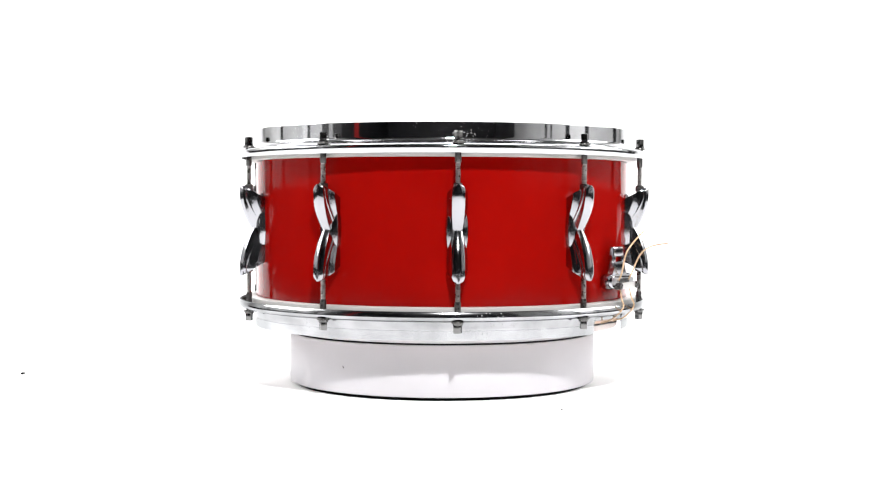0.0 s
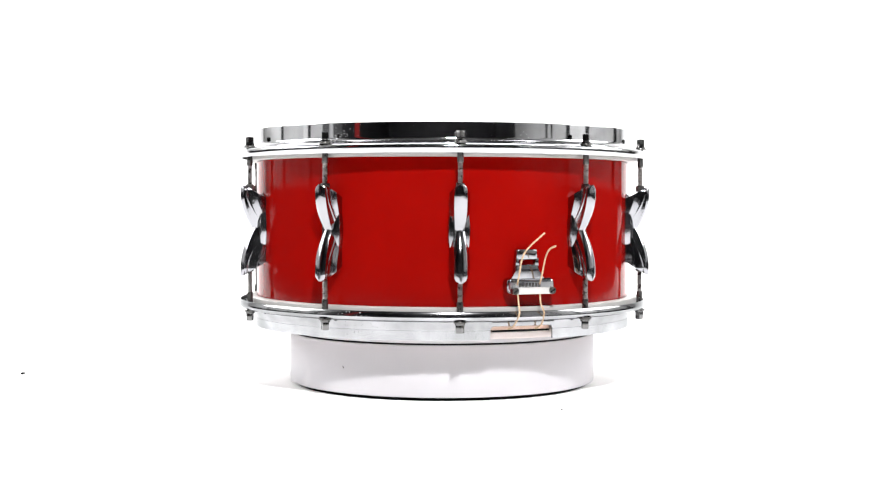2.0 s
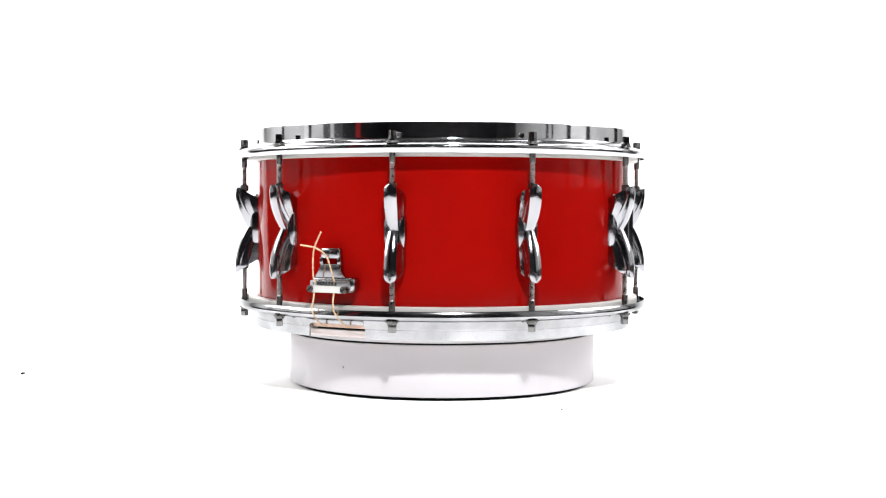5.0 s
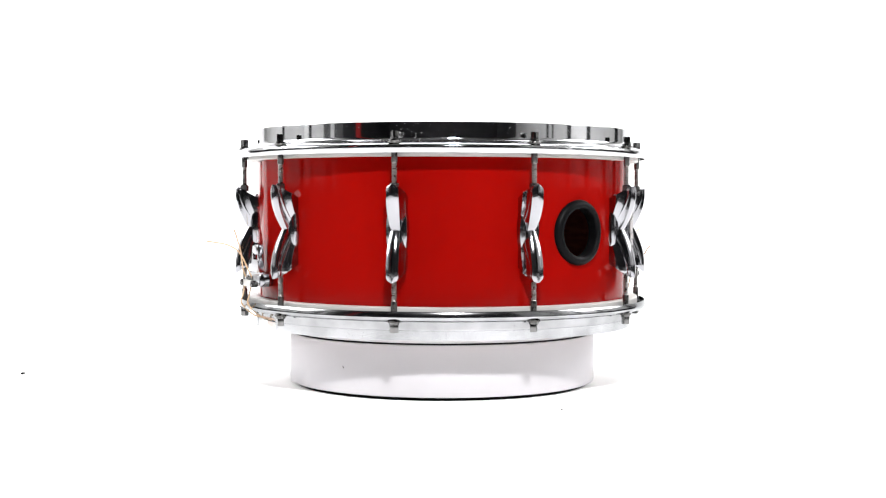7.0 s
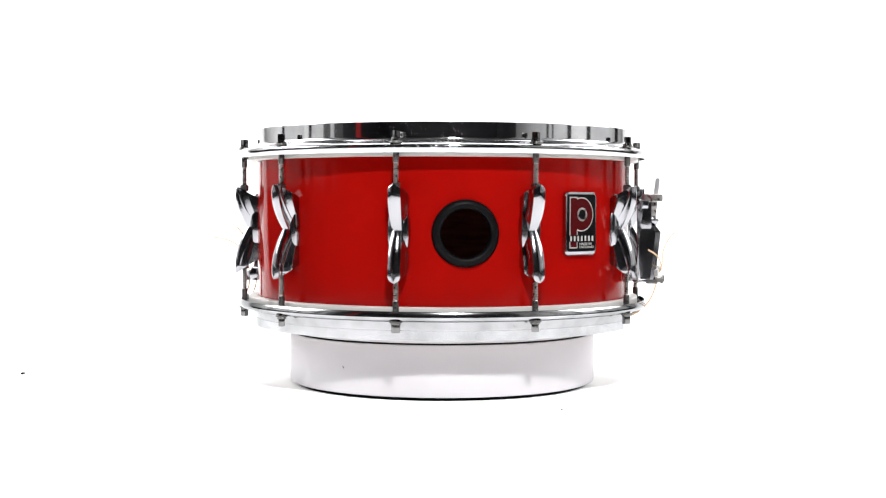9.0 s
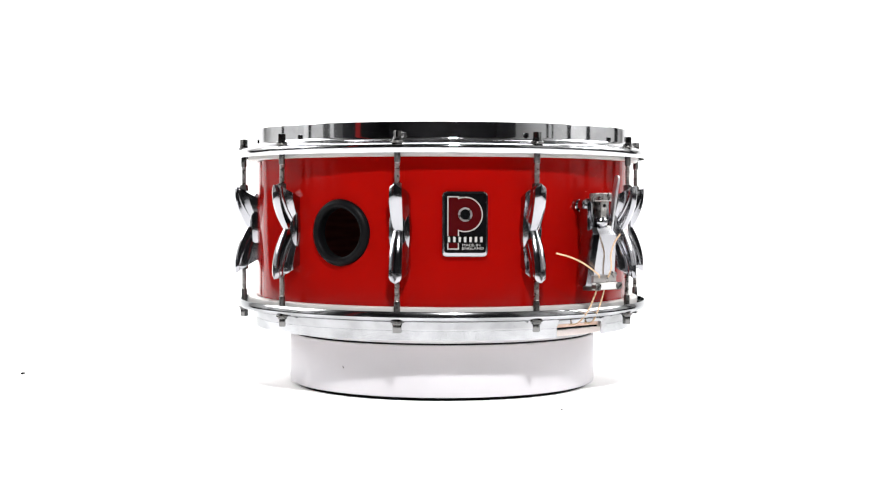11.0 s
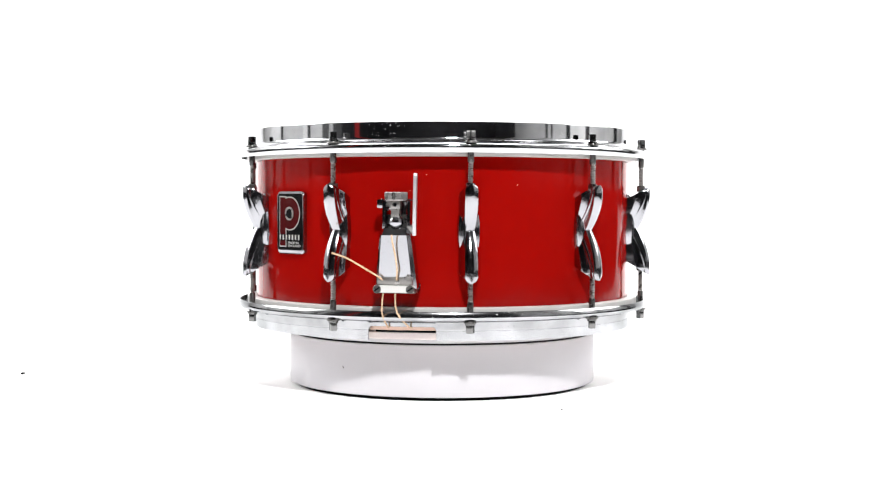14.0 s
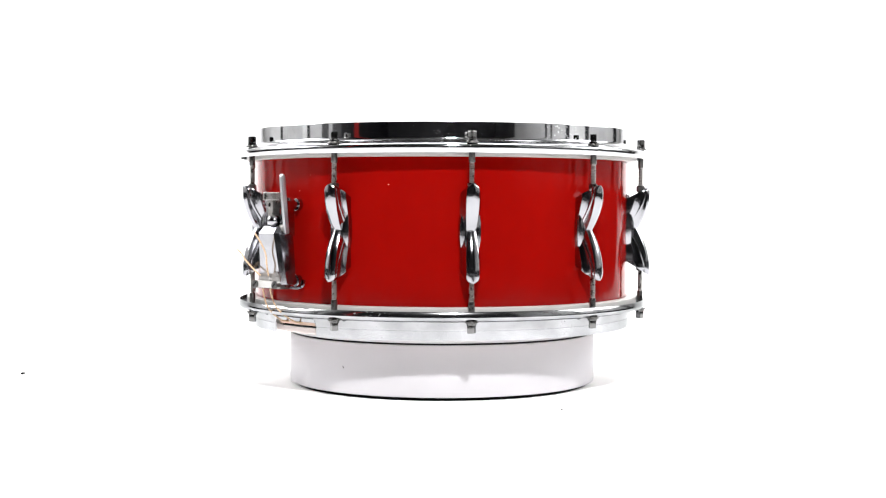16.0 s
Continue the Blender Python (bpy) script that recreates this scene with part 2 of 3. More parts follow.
# ---- the studio ----
def studio():
    X0, X1, Y0, Y1, H = -2.0, 2.0, -3.4, 1.75, 2.6

    def wall(name, label, mat, *b):
        tagged(part(name, box(*b), mat), label, "wall", "", "structure")
    tagged(part("floor", box(X0 - 0.1, X1 + 0.1, Y0 - 0.1, Y1 + 0.1, -0.12, -0.003), CARPET), "charcoal carpet under the white paper", "floor", "", "structure")
    tagged(part("ceiling", box(X0 - 0.1, X1 + 0.1, Y0 - 0.1, Y1 + 0.1, H, H + 0.1), CEILING), "plain dark grey studio ceiling", "ceiling", "", "structure")
    wall("wall_south", "dark painted studio wall behind the camera", DARK_WALL, X0 - 0.1, X1 + 0.1, Y0 - 0.1, Y0, -0.003, H)
    wall("wall_north", "plain grey studio wall behind the paper", GREY_WALL, X0 - 0.1, X1 + 0.1, Y1, Y1 + 0.1, -0.003, H)
    # unseen side walls, made up of strips that shape the reflections in the hoop
    east = ((MID_WALL, Y0, -2.25), (GREY_WALL, -2.25, -1.14), (DARK_WALL, -1.14, -1.07), (GREY_WALL, -1.07, -0.98), (DARK_WALL, -0.98, -0.93),
            (GREY_WALL, -0.93, -0.55), (DARK_WALL, -0.55, -0.44), (PALE_WALL, -0.44, 0.0), (DARK_WALL, 0.0, 0.12), (GREY_WALL, 0.12, 1.2),
            (DARK_WALL, 1.2, 1.45), (PALE_WALL, 1.45, Y1))
    west = ((DARK_WALL, Y0, -1.82), (RED_WALL, -1.82, -1.65), (DARK_WALL, -1.65, -1.22), (MID_WALL, -1.22, -0.96), (GREY_WALL, -0.96, -0.85),
            (MID_WALL, -0.85, -0.66), (GREY_WALL, -0.66, -0.33), (DARK_WALL, -0.33, -0.25), (PALE_WALL, -0.25, -0.12), (GREY_WALL, -0.12, 0.55),
            (DARK_WALL, 0.55, 0.65), (PALE_WALL, 0.65, Y1))
    for nm, segs in (("wall_east", east), ("wall_west", west)):
        for mat, a, b in segs:
            x0, x1 = (X1, X1 + 0.1) if nm == "wall_east" else (X0 - 0.1, X0)
            what = {DARK_WALL: "unseen dark panel for the hoop's reflections", GREY_WALL: "unseen grey panel for the hoop's reflections", PALE_WALL: "unseen pale grey panel for the hoop's reflections",
                    MID_WALL: "unseen slate grey panel for the hoop's reflections", RED_WALL: "unseen narrow red panel for the hoop's reflections"}[mat]
            wall(nm, what, mat, x0, x1, a, b, -0.003, H)
    # unseen dark strips added low on both sides to darken reflections in the lacquer
    for nm, x0, x1 in (("baseboard_east", X1 - 0.02, X1 - 0.0), ("baseboard_west", X0 + 0.0, X0 + 0.02)):
        tagged(part(nm, box(x0, x1, Y0 + 0.001, Y1 - 0.001, -0.003, 0.21, 0.004), DARK_WALL), "unseen dark strip that darkens the shell's side reflections", "baseboard", "", "structure")
    # paper sweep: flat in front, curving up at the back
    line = [(-1.28, 0.0), (0.0, 0.0), (0.85, 0.0)]
    for i in range(1, 13):
        a = radians(90 * i / 12)
        line.append((0.85 + 0.45 * math.sin(a), 0.45 - 0.45 * math.cos(a)))
    line += [(1.30, 1.2), (1.30, 2.3)]
    bm = bmesh.new()
    W = 1.36
    rows = [[bm.verts.new((x, y, z)) for x in (-W, -0.6, 0, 0.6, W)] for y, z in line]
    for p, q in zip(rows, rows[1:]):
        for j in range(4):
            bm.faces.new((p[j], p[j + 1], q[j + 1], q[j]))
    ob = part("backdrop", bm, PAPER)
    so = ob.modifiers.new("thickness", "SOLIDIFY")
    so.thickness, so.offset = 0.002, (-1 if ob.data.polygons[0].normal.z > 0 else 1)
    tagged(ob, "seamless white paper sweep, bright and clean", "backdrop", "", "structure")


studio()


# ---- the turntable ----
TOP = 0.0561


def turntable():
    tt = empty("turntable")
    tagged(tt, "round white plastic display turntable on white paper", "turntable")
    part("foot", lathe([(0.001, 0.0), (0.140, 0.0), (0.1405, 0.0005), (0.1405, 0.0040), (0.001, 0.0040)], steps=96, closed=False), RUBBER, tt, "black rubber foot ring")
    R = 0.1462
    part("body", lathe([(0.05, 0.0032), (R - 0.0010, 0.0032), (R - 0.0003, 0.0035), (R, 0.0044), (R, 0.0472), (R - 0.0004, 0.0484), (R - 0.0014, 0.0488), (0.05, 0.0488)], steps=180), WHITE, tt)
    part("gap_ring", lathe([(0.05, 0.0484), (R - 0.0012, 0.0484), (R - 0.0012, 0.0508), (0.05, 0.0508)], steps=128), RUBBER, tt, "black ring between body and platter")
    part("platter", solid([(0, 0.0504), (R - 0.001, 0.0504), (R, 0.0512), (R, TOP - 0.0008), (R - 0.001, TOP), (0, TOP)], 180), WHITE, tt)
    # hairline scratch on the body
    a = radians(-126.6)
    m = pose((R + 0.00015) * math.cos(a), (R + 0.00015) * math.sin(a), 0.0265, 0, 0, -126.6) @ pose(0, 0, 0, 25, 0, 0)
    part("scratch", box(-0.0003, 0.0003, -0.0003, 0.0003, -0.0011, 0.0011), DARK_STEEL, tt, "short dark scratch", m)
    return tt


turntable()


# ---- the snare drum, in its own space: z is height over the paper, angles as at the start ----
RS = 0.1776
LUG0 = -85.87
BUTT, STRAINER, BADGE, HOLE = LUG0 + 54, LUG0 + 234, LUG0 + 197.4, LUG0 + 162
SUM = 0.2950
drum = empty("snare_drum")
tagged(drum, "red lacquered snare drum with ten chrome lugs on a white turntable", "drum")


def at(angle, r, z=0.0):
    return pose(0, 0, 0, 0, 0, angle) @ pose(r, 0, z)


def shell():
    bm = bmesh.new()
    z0, z1, n, k = 0.0795, SUM - 0.0795, 360, 48
    c = radians(HOLE)

    def hole(i, j):
        a, z = radians(i + 0.5) - c, z0 + (z1 - z0) * (j + 0.5) / k
        a = (a + math.pi) % (2 * math.pi) - math.pi
        return math.hypot(a * RS, z - 0.1462) < 0.0250
    for side, r in enumerate((RS, RS - 0.006)):
        ring = [[bm.verts.new((r * math.cos(radians(i)), r * math.sin(radians(i)), z0 + (z1 - z0) * j / k)) for j in range(k + 1)] for i in range(n)]
        for i in range(n):
            for j in range(k):
                if not hole(i, j):
                    bm.faces.new((ring[i][j], ring[(i + 1) % n][j], ring[(i + 1) % n][j + 1], ring[i][j + 1])).material_index = side
    loose = [v for v in bm.verts if not v.link_faces]
    for v in loose:
        bm.verts.remove(v)
    me = part("shell", bm, RED, drum, "glossy red lacquered shell")
    me.data.materials.append(INSIDE)


shell()

# hoop section: upright, fillet, flange and turned-down lip
FLANGE = [(0.1778, 0.2240), (0.1795, 0.2270), (0.1799, 0.2254), (0.1810, 0.2240), (0.1830, 0.2231), (0.1870, 0.2226), (0.1905, 0.2219),
          (0.1934, 0.2210), (0.1947, 0.2196), (0.1949, 0.2184), (0.1944, 0.2160), (0.1937, 0.2138), (0.1934, 0.2135), (0.1931, 0.2138),
          (0.1932, 0.2175), (0.1905, 0.2193), (0.1850, 0.2205), (0.1778, 0.2208)]
UPRIGHT = [(0.1778, 0.2270), (0.1778, 0.2394), (0.1780, 0.2397), (0.17945, 0.2397), (0.1795, 0.23962), (0.1795, 0.2390), (0.1795, 0.2275)]
LOWER = [(0.1778, 0.2386), (0.1780, 0.2389), (0.1793, 0.2389), (0.1795, 0.2386), (0.1795, 0.2382), (0.1795, 0.2270)]


def hoops():
    top = [(0.1778, 0.2208)] + UPRIGHT[1:] + FLANGE[1:-1]
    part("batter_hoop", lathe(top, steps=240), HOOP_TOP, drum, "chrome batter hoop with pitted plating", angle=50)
    flip = lambda pr: [(r, SUM - z) for r, z in pr]
    # snare gates cut into the edge of the lower hoop
    zg, half, CORNER = 0.0712, 9.4, 0.0034
    upper = flip([(0.1778, SUM - zg), (0.1778, 0.2208)] + FLANGE[-2:0:-1] + [(0.1795, 0.2273), (0.1795, SUM - zg - 0.0005), (0.1795, SUM - zg)])
    lower = flip(LOWER[:-1])[::-1]
    bm = bmesh.new()
    stops = []
    for a0, a1, n, cut in ((BUTT - half, BUTT + half, 64, True), (BUTT + half, STRAINER - half, 108, False),
                           (STRAINER - half, STRAINER + half, 64, True), (STRAINER + half, BUTT + 360 - half, 108, False)):
        stops += [(a0 + (a1 - a0) * i / n, cut, i == 0) for i in range(n)]
    cols = []
    for i, (a, cut, first) in enumerate(stops):
        c, s = math.cos(radians(a)), math.sin(radians(a))
        full = not cut or first
        # the gate's corners are rounded
        gap = min(abs((a - e + 180) % 360 - 180) for e in (BUTT - half, BUTT + half, STRAINER - half, STRAINER + half)) if cut or first else 0.0
        d = min(CORNER, radians(gap) * 0.1795)
        drop = CORNER - math.sqrt(CORNER ** 2 - (CORNER - d) ** 2)
        ring = [bm.verts.new((r * c, r * s, z - (drop if z <= zg + 0.0006 else 0))) for r, z in upper]
        tail = [bm.verts.new((r * c, r * s, z)) for r, z in lower] if full else []
        if first:
            bm.faces.new([ring[0], ring[-1]] + tail)
        cols.append((ring, tail))
    for i, (a, cut, first) in enumerate(stops):
        (p, pt), (q, qt) = cols[i], cols[(i + 1) % len(cols)]
        for j in range(len(p) - 1):
            bm.faces.new((p[j], p[j + 1], q[j + 1], q[j]))
        if cut:
            bm.faces.new((p[-1], p[0], q[0], q[-1]))
        else:
            pl, ql = [p[-1]] + pt + [p[0]], [q[-1]] + qt + [q[0]]
            for j in range(len(pl) - 1):
                bm.faces.new((pl[j], pl[j + 1], ql[j + 1], ql[j]))
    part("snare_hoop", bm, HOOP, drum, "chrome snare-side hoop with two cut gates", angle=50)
    for s, nm in ((0, "batter"), (1, "snare")):
        fl = [(0.1779, 0.2106), (0.1855, 0.2106), (0.1862, 0.2110), (0.1864, 0.2150), (0.1858, 0.2200), (0.1779, 0.2203)]
        hd = [(0.0, 0.2212), (0.1700, 0.2212), (0.1770, 0.2206), (0.1776, 0.2180), (0.1786, 0.2150), (0.1786, 0.2140)]
        if s:
            fl, hd = flip(fl), flip(hd)
        part("flesh_hoop", lathe(fl, steps=180), ALLOY, drum, "pale satin alloy flesh hoop")
        part(nm + "_head", solid(hd, 128), HEAD, drum, "off-white drum head")


hoops()


def lug_mesh():
    """Two fluted horns that lean out from a narrow waist and flare to the foot."""
    bm = bmesh.new()
    Z, S = 64, 40
    rings = []
    for i in range(-Z, Z + 1):
        z = 0.0412 * i / Z
        a = abs(z)
        q = min(1.0, a / 0.034)
        vo = 0.0104 + 0.0110 * math.sin(math.pi / 2 * q) ** 0.9
        vi = -0.0008 if a < 0.0295 else -0.0008 + 0.0198 * ((a - 0.0295) / 0.0117) ** 0.85
        tip = math.sqrt(1 - 0.90 * (max(0.0, a - 0.0352) / 0.0060) ** 2)
        wn = (0.0040 + 0.0014 * math.sin(math.pi / 2 * min(1.0, q / 0.7))) * tip
        edge = vo - 0.0019
        side = []
        fold = 0.0088 - 0.0066 * q
        # a hollow flute that widens away from the outer face, with a fine ridge along it
        for j in range(S + 1):
            v = vi + (edge - vi) * j / S
            p = edge - v
            u = min(1.0, p / 0.0120)
            w = wn + (0.0032 * u - 0.0008 * math.sin(math.pi * u) + 0.00028 * math.exp(-((p - fold) / 0.0007) ** 2)) * tip
            side.append((v, w))
        # the gently rounded outer face
        for k in range(1, 6):
            f = 1 - k / 6
            side.append((vo - 0.0019 * f ** 1.9, wn * f))
        loop = side + [(vo, 0.0)] + [(v, -w) for v, w in side[::-1]]
        zz = z * (0.94 if z > 0 else 1.053)
        rings.append([bm.verts.new((v, w, zz)) for v, w in loop])
    n = len(rings[0])
    for p, q in zip(rings, rings[1:]):
        for j in range(n):
            bm.faces.new((p[j], p[(j + 1) % n], q[(j + 1) % n], q[j]))
    bm.faces.new(rings[0])
    bm.faces.new(rings[-1])
    return bm


def leaf_mesh():
    """The pointed leaf-shaped foot of a lug, bent to the shell."""
    bm = bmesh.new()
    N = 30
    rows = []
    for i in range(-N, N + 1):
        z = 0.0318 * i / N
        w = 0.0002 + 0.0095 * (1 - (z / 0.0318) ** 2) ** 0.62
        row = []
        for u, h in ((-1, -0.001), (-1, 0.0030), (-0.92, 0.0050), (-0.55, 0.0070), (0, 0.0074), (0.55, 0.0070), (0.92, 0.0050), (1, 0.0030), (1, -0.001)):
            hh = h if h < 0 else h * (0.15 + 0.85 * w / 0.0097)
            row.append(bm.verts.new((math.sqrt(RS * RS - (u * w) ** 2) - RS + hh, u * w, z)))
        rows.append(row)
    for p, q in zip(rows, rows[1:]):
        for j in range(9):
            bm.faces.new((p[j], p[(j + 1) % 9], q[(j + 1) % 9], q[j]))
    bm.faces.new(rows[0])
    bm.faces.new(rows[-1])
    return bm


def lugs_and_rods():
    zc, RR = 0.1486, 0.1903
    # leaf-shaped base, collars and the lug casting
    lug = part("lug", lug_mesh(), CHROME, drum, "fluted chrome lug casting", at(LUG0, RS, zc), angle=28)
    part("leaf_foot", leaf_mesh(), CHROME, lug, "pointed leaf-shaped chrome foot", pose(0, 0, 0), angle=28)
    for s in (1, -1):
        hexa = lathe([(0.0005, 0.036), (0.0040, 0.034), (0.0040, 0.0392), (0.0034, 0.0399), (0.0005, 0.0399)], steps=6, closed=True)
        part("swivel_nut", hexa, DARK_STEEL, lug, "dark steel swivel nut", pose(RR - RS, 0, 0, 0 if s > 0 else 180))
    thread = [(0.0002, 0.180)]
    z = 0.1800
    while z < 0.2052:
        thread += [(0.0025, z), (0.0018, z + 0.0007)]
        z += 0.0014
    thread += [(0.0024, 0.2054), (0.0002, 0.2056)]
    rod = part("tension_rod", solid(thread, 10), STEEL, drum, "threaded steel tension rod", at(LUG0, RR, 0), angle=20)
    part("sleeve", solid([(0, 0.2052), (0.0025, 0.2052), (0.0027, 0.2058), (0.0027, 0.2140), (0.0027, 0.2235), (0, 0.2236)], 12), DARK_STEEL, rod, "plain dark shank of the rod")
    part("washer", solid([(0, 0.2216), (0.0052, 0.2216), (0.0056, 0.2222), (0.0054, 0.2230), (0.0040, 0.2235), (0, 0.2235)], 20), DARK_STEEL, rod, "dark round washer")
    head = box(-0.0028, 0.0028, -0.0028, 0.0028, 0.2234, 0.2316, 0.0008)
    solid([(0, 0.2234), (0.0042, 0.2234), (0.0042, 0.2248), (0.0034, 0.2252), (0, 0.2252)], 16, bm=head)
    part("rod_head", head, NICKEL, rod, "square nickel key head", pose(0, 0, 0, 0, 0, 38))
    flipm = Matrix.Translation((0, 0, SUM)) @ pose(0, 0, 0, 180)
    for k in range(10):
        a = LUG0 + 36 * k
        if k:
            again(lug, at(a, RS, zc))
            again(rod, at(a, RR, 0))
        again(rod, at(a, RR, 0) @ flipm)


lugs_and_rods()


def vent_grommet():
    prof = [(0.0212, -0.0065), (0.0208, 0.0010), (0.0212, 0.0034), (0.0222, 0.0048), (0.0250, 0.0048), (0.0275, 0.0034), (0.0287, 0.0008), (0.0285, -0.0004), (0.0215, -0.0060)]
    bm = bmesh.new()
    n = 72
    rings = []
    for i in range(n):
        a = 2 * math.pi * i / n
        row = []
        for rho, h in prof:
            u = rho * math.cos(a)
            row.append(bm.verts.new((math.sqrt(RS * RS - u * u) + h, u, rho * math.sin(a))))
        rings.append(row)
    k = len(prof)
    for i in range(n):
        p, q = rings[i], rings[(i + 1) % n]
        for j in range(k):
            bm.faces.new((p[j], p[(j + 1) % k], q[(j + 1) % k], q[j]))
    part("vent_grommet", bm, RUBBER, drum, "thick black rubber grommet round the vent hole", at(HOLE, 0, 0.1462), angle=60)


vent_grommet()


def writing(text, size, width):
    cu = bpy.data.curves.new("writing", "FONT")
    cu.body, cu.size, cu.align_x, cu.extrude, cu.space_line = text, size, "LEFT", 0.00012, 0.85
    tmp = new("tmp_text", cu)
    bpy.context.view_layer.update()
    me = bpy.data.meshes.new_from_object(tmp.evaluated_get(bpy.context.evaluated_depsgraph_get()))
    bpy.data.objects.remove(tmp)
    bm = bmesh.new()
    bm.from_mesh(me)
    bpy.data.meshes.remove(me)
    xs = [v.co.x for v in bm.verts]
    f = width / (max(xs) - min(xs))
    for v in bm.verts:
        v.co.x = (v.co.x - min(xs)) * f
    return bm


def badge():
    zc = 0.1541
    W, H = 0.0384, 0.0548
    m = at(BADGE, RS - 0.0008, zc)
    base = part("badge", slab(rounded(W, H, 0.0036), 0.0, 0.0040, 0.0014), PLATE, drum, "upright rectangular maker's badge with chrome border", m)
    part("field", slab(rounded(W - 0.0034, H - 0.0052, 0.0022), 0.0030, 0.0043), BLACK, base, "black enamel field", pose(0, 0, 0.0007))
    ez = 0.0081

    def disc(r0, r1, d, y=0.0, z=ez, n=48):
        b = bmesh.new()
        pr = [(max(r0, 1e-5), 0.0030), (r1, 0.0030), (r1, d), (max(r0, 1e-5), d)]
        lathe(pr, steps=n, closed=True, bm=b)
        b.transform(Matrix.Translation((0, y, z)) @ Matrix.Rotation(math.pi / 2, 4, "Y"))
        return b
    part("emblem_outline", disc(0.0050, 0.0148, 0.00450), SILVER_PAINT, base, "silver outline of a round emblem")
    part("emblem_disc", disc(0.0050, 0.0139, 0.00468), DEEP_RED, base, "dark red round emblem")
    part("stem_outline", box(0.003, 0.00456, -0.0150, -0.0052, -0.0212, ez + 0.0152), SILVER_PAINT, base, "silver outline of the emblem's upright")
    part("stem", box(0.003, 0.00475, -0.0141, -0.0061, -0.0203, ez + 0.0143), DEEP_RED, base, "dark red upright of the emblem")
    part("brand_strip", box(0.003, 0.00482, -0.0160, 0.0160, -0.0156, -0.0100), BLACK, base, "black strip across the badge")
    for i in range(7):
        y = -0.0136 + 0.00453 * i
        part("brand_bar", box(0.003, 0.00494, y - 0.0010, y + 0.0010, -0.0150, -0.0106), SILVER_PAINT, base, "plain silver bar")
    part("eyelet", disc(0.0043, 0.0059, 0.0054), STEEL, base, "metal vent eyelet")
    part("eyelet_hole", disc(0.0, 0.0045, 0.0050, n=24), BLACK, base, "dark hole of the eyelet")
    bm = writing("MADE IN\nENGLAND", 0.0031, 0.0180)
    turn = Matrix(((0, 0, 1, 0.0045), (1, 0, 0, -0.0024), (0, 1, 0, -0.0186), (0, 0, 0, 1)))
    part("writing", bm, SILVER_PAINT, base, "silver lettering MADE IN ENGLAND", turn)


badge()


def rod_between(p, q, r, steps=14, bm=None):
    p, q = Vector(p), Vector(q)
    own = solid([(0, 0), (r * 0.9, 0), (r, 0.0004), (r, (q - p).length - 0.0004), (r * 0.9, (q - p).length), (0, (q - p).length)], steps)
    own.transform(Matrix.Translation(p) @ (q - p).to_track_quat("Z", "Y").to_matrix().to_4x4())
    return own if bm is None else merge(bm, own)


def slotted_screw(name, parent, x, y, z, r):
    sc = part(name, rod_between((x - 0.006, y, z), (x, y, z), r), DARK_STEEL, parent, "dark slotted screw head")
    part("slot", box(x - 0.0003, x + 0.00015, y - r * 0.85, y + r * 0.85, z - 0.0005, z + 0.0005, m=Matrix.Translation((0, y, z)) @ Matrix.Rotation(0.6, 4, "X") @ Matrix.Translation((0, -y, -z))), BLACK, sc)


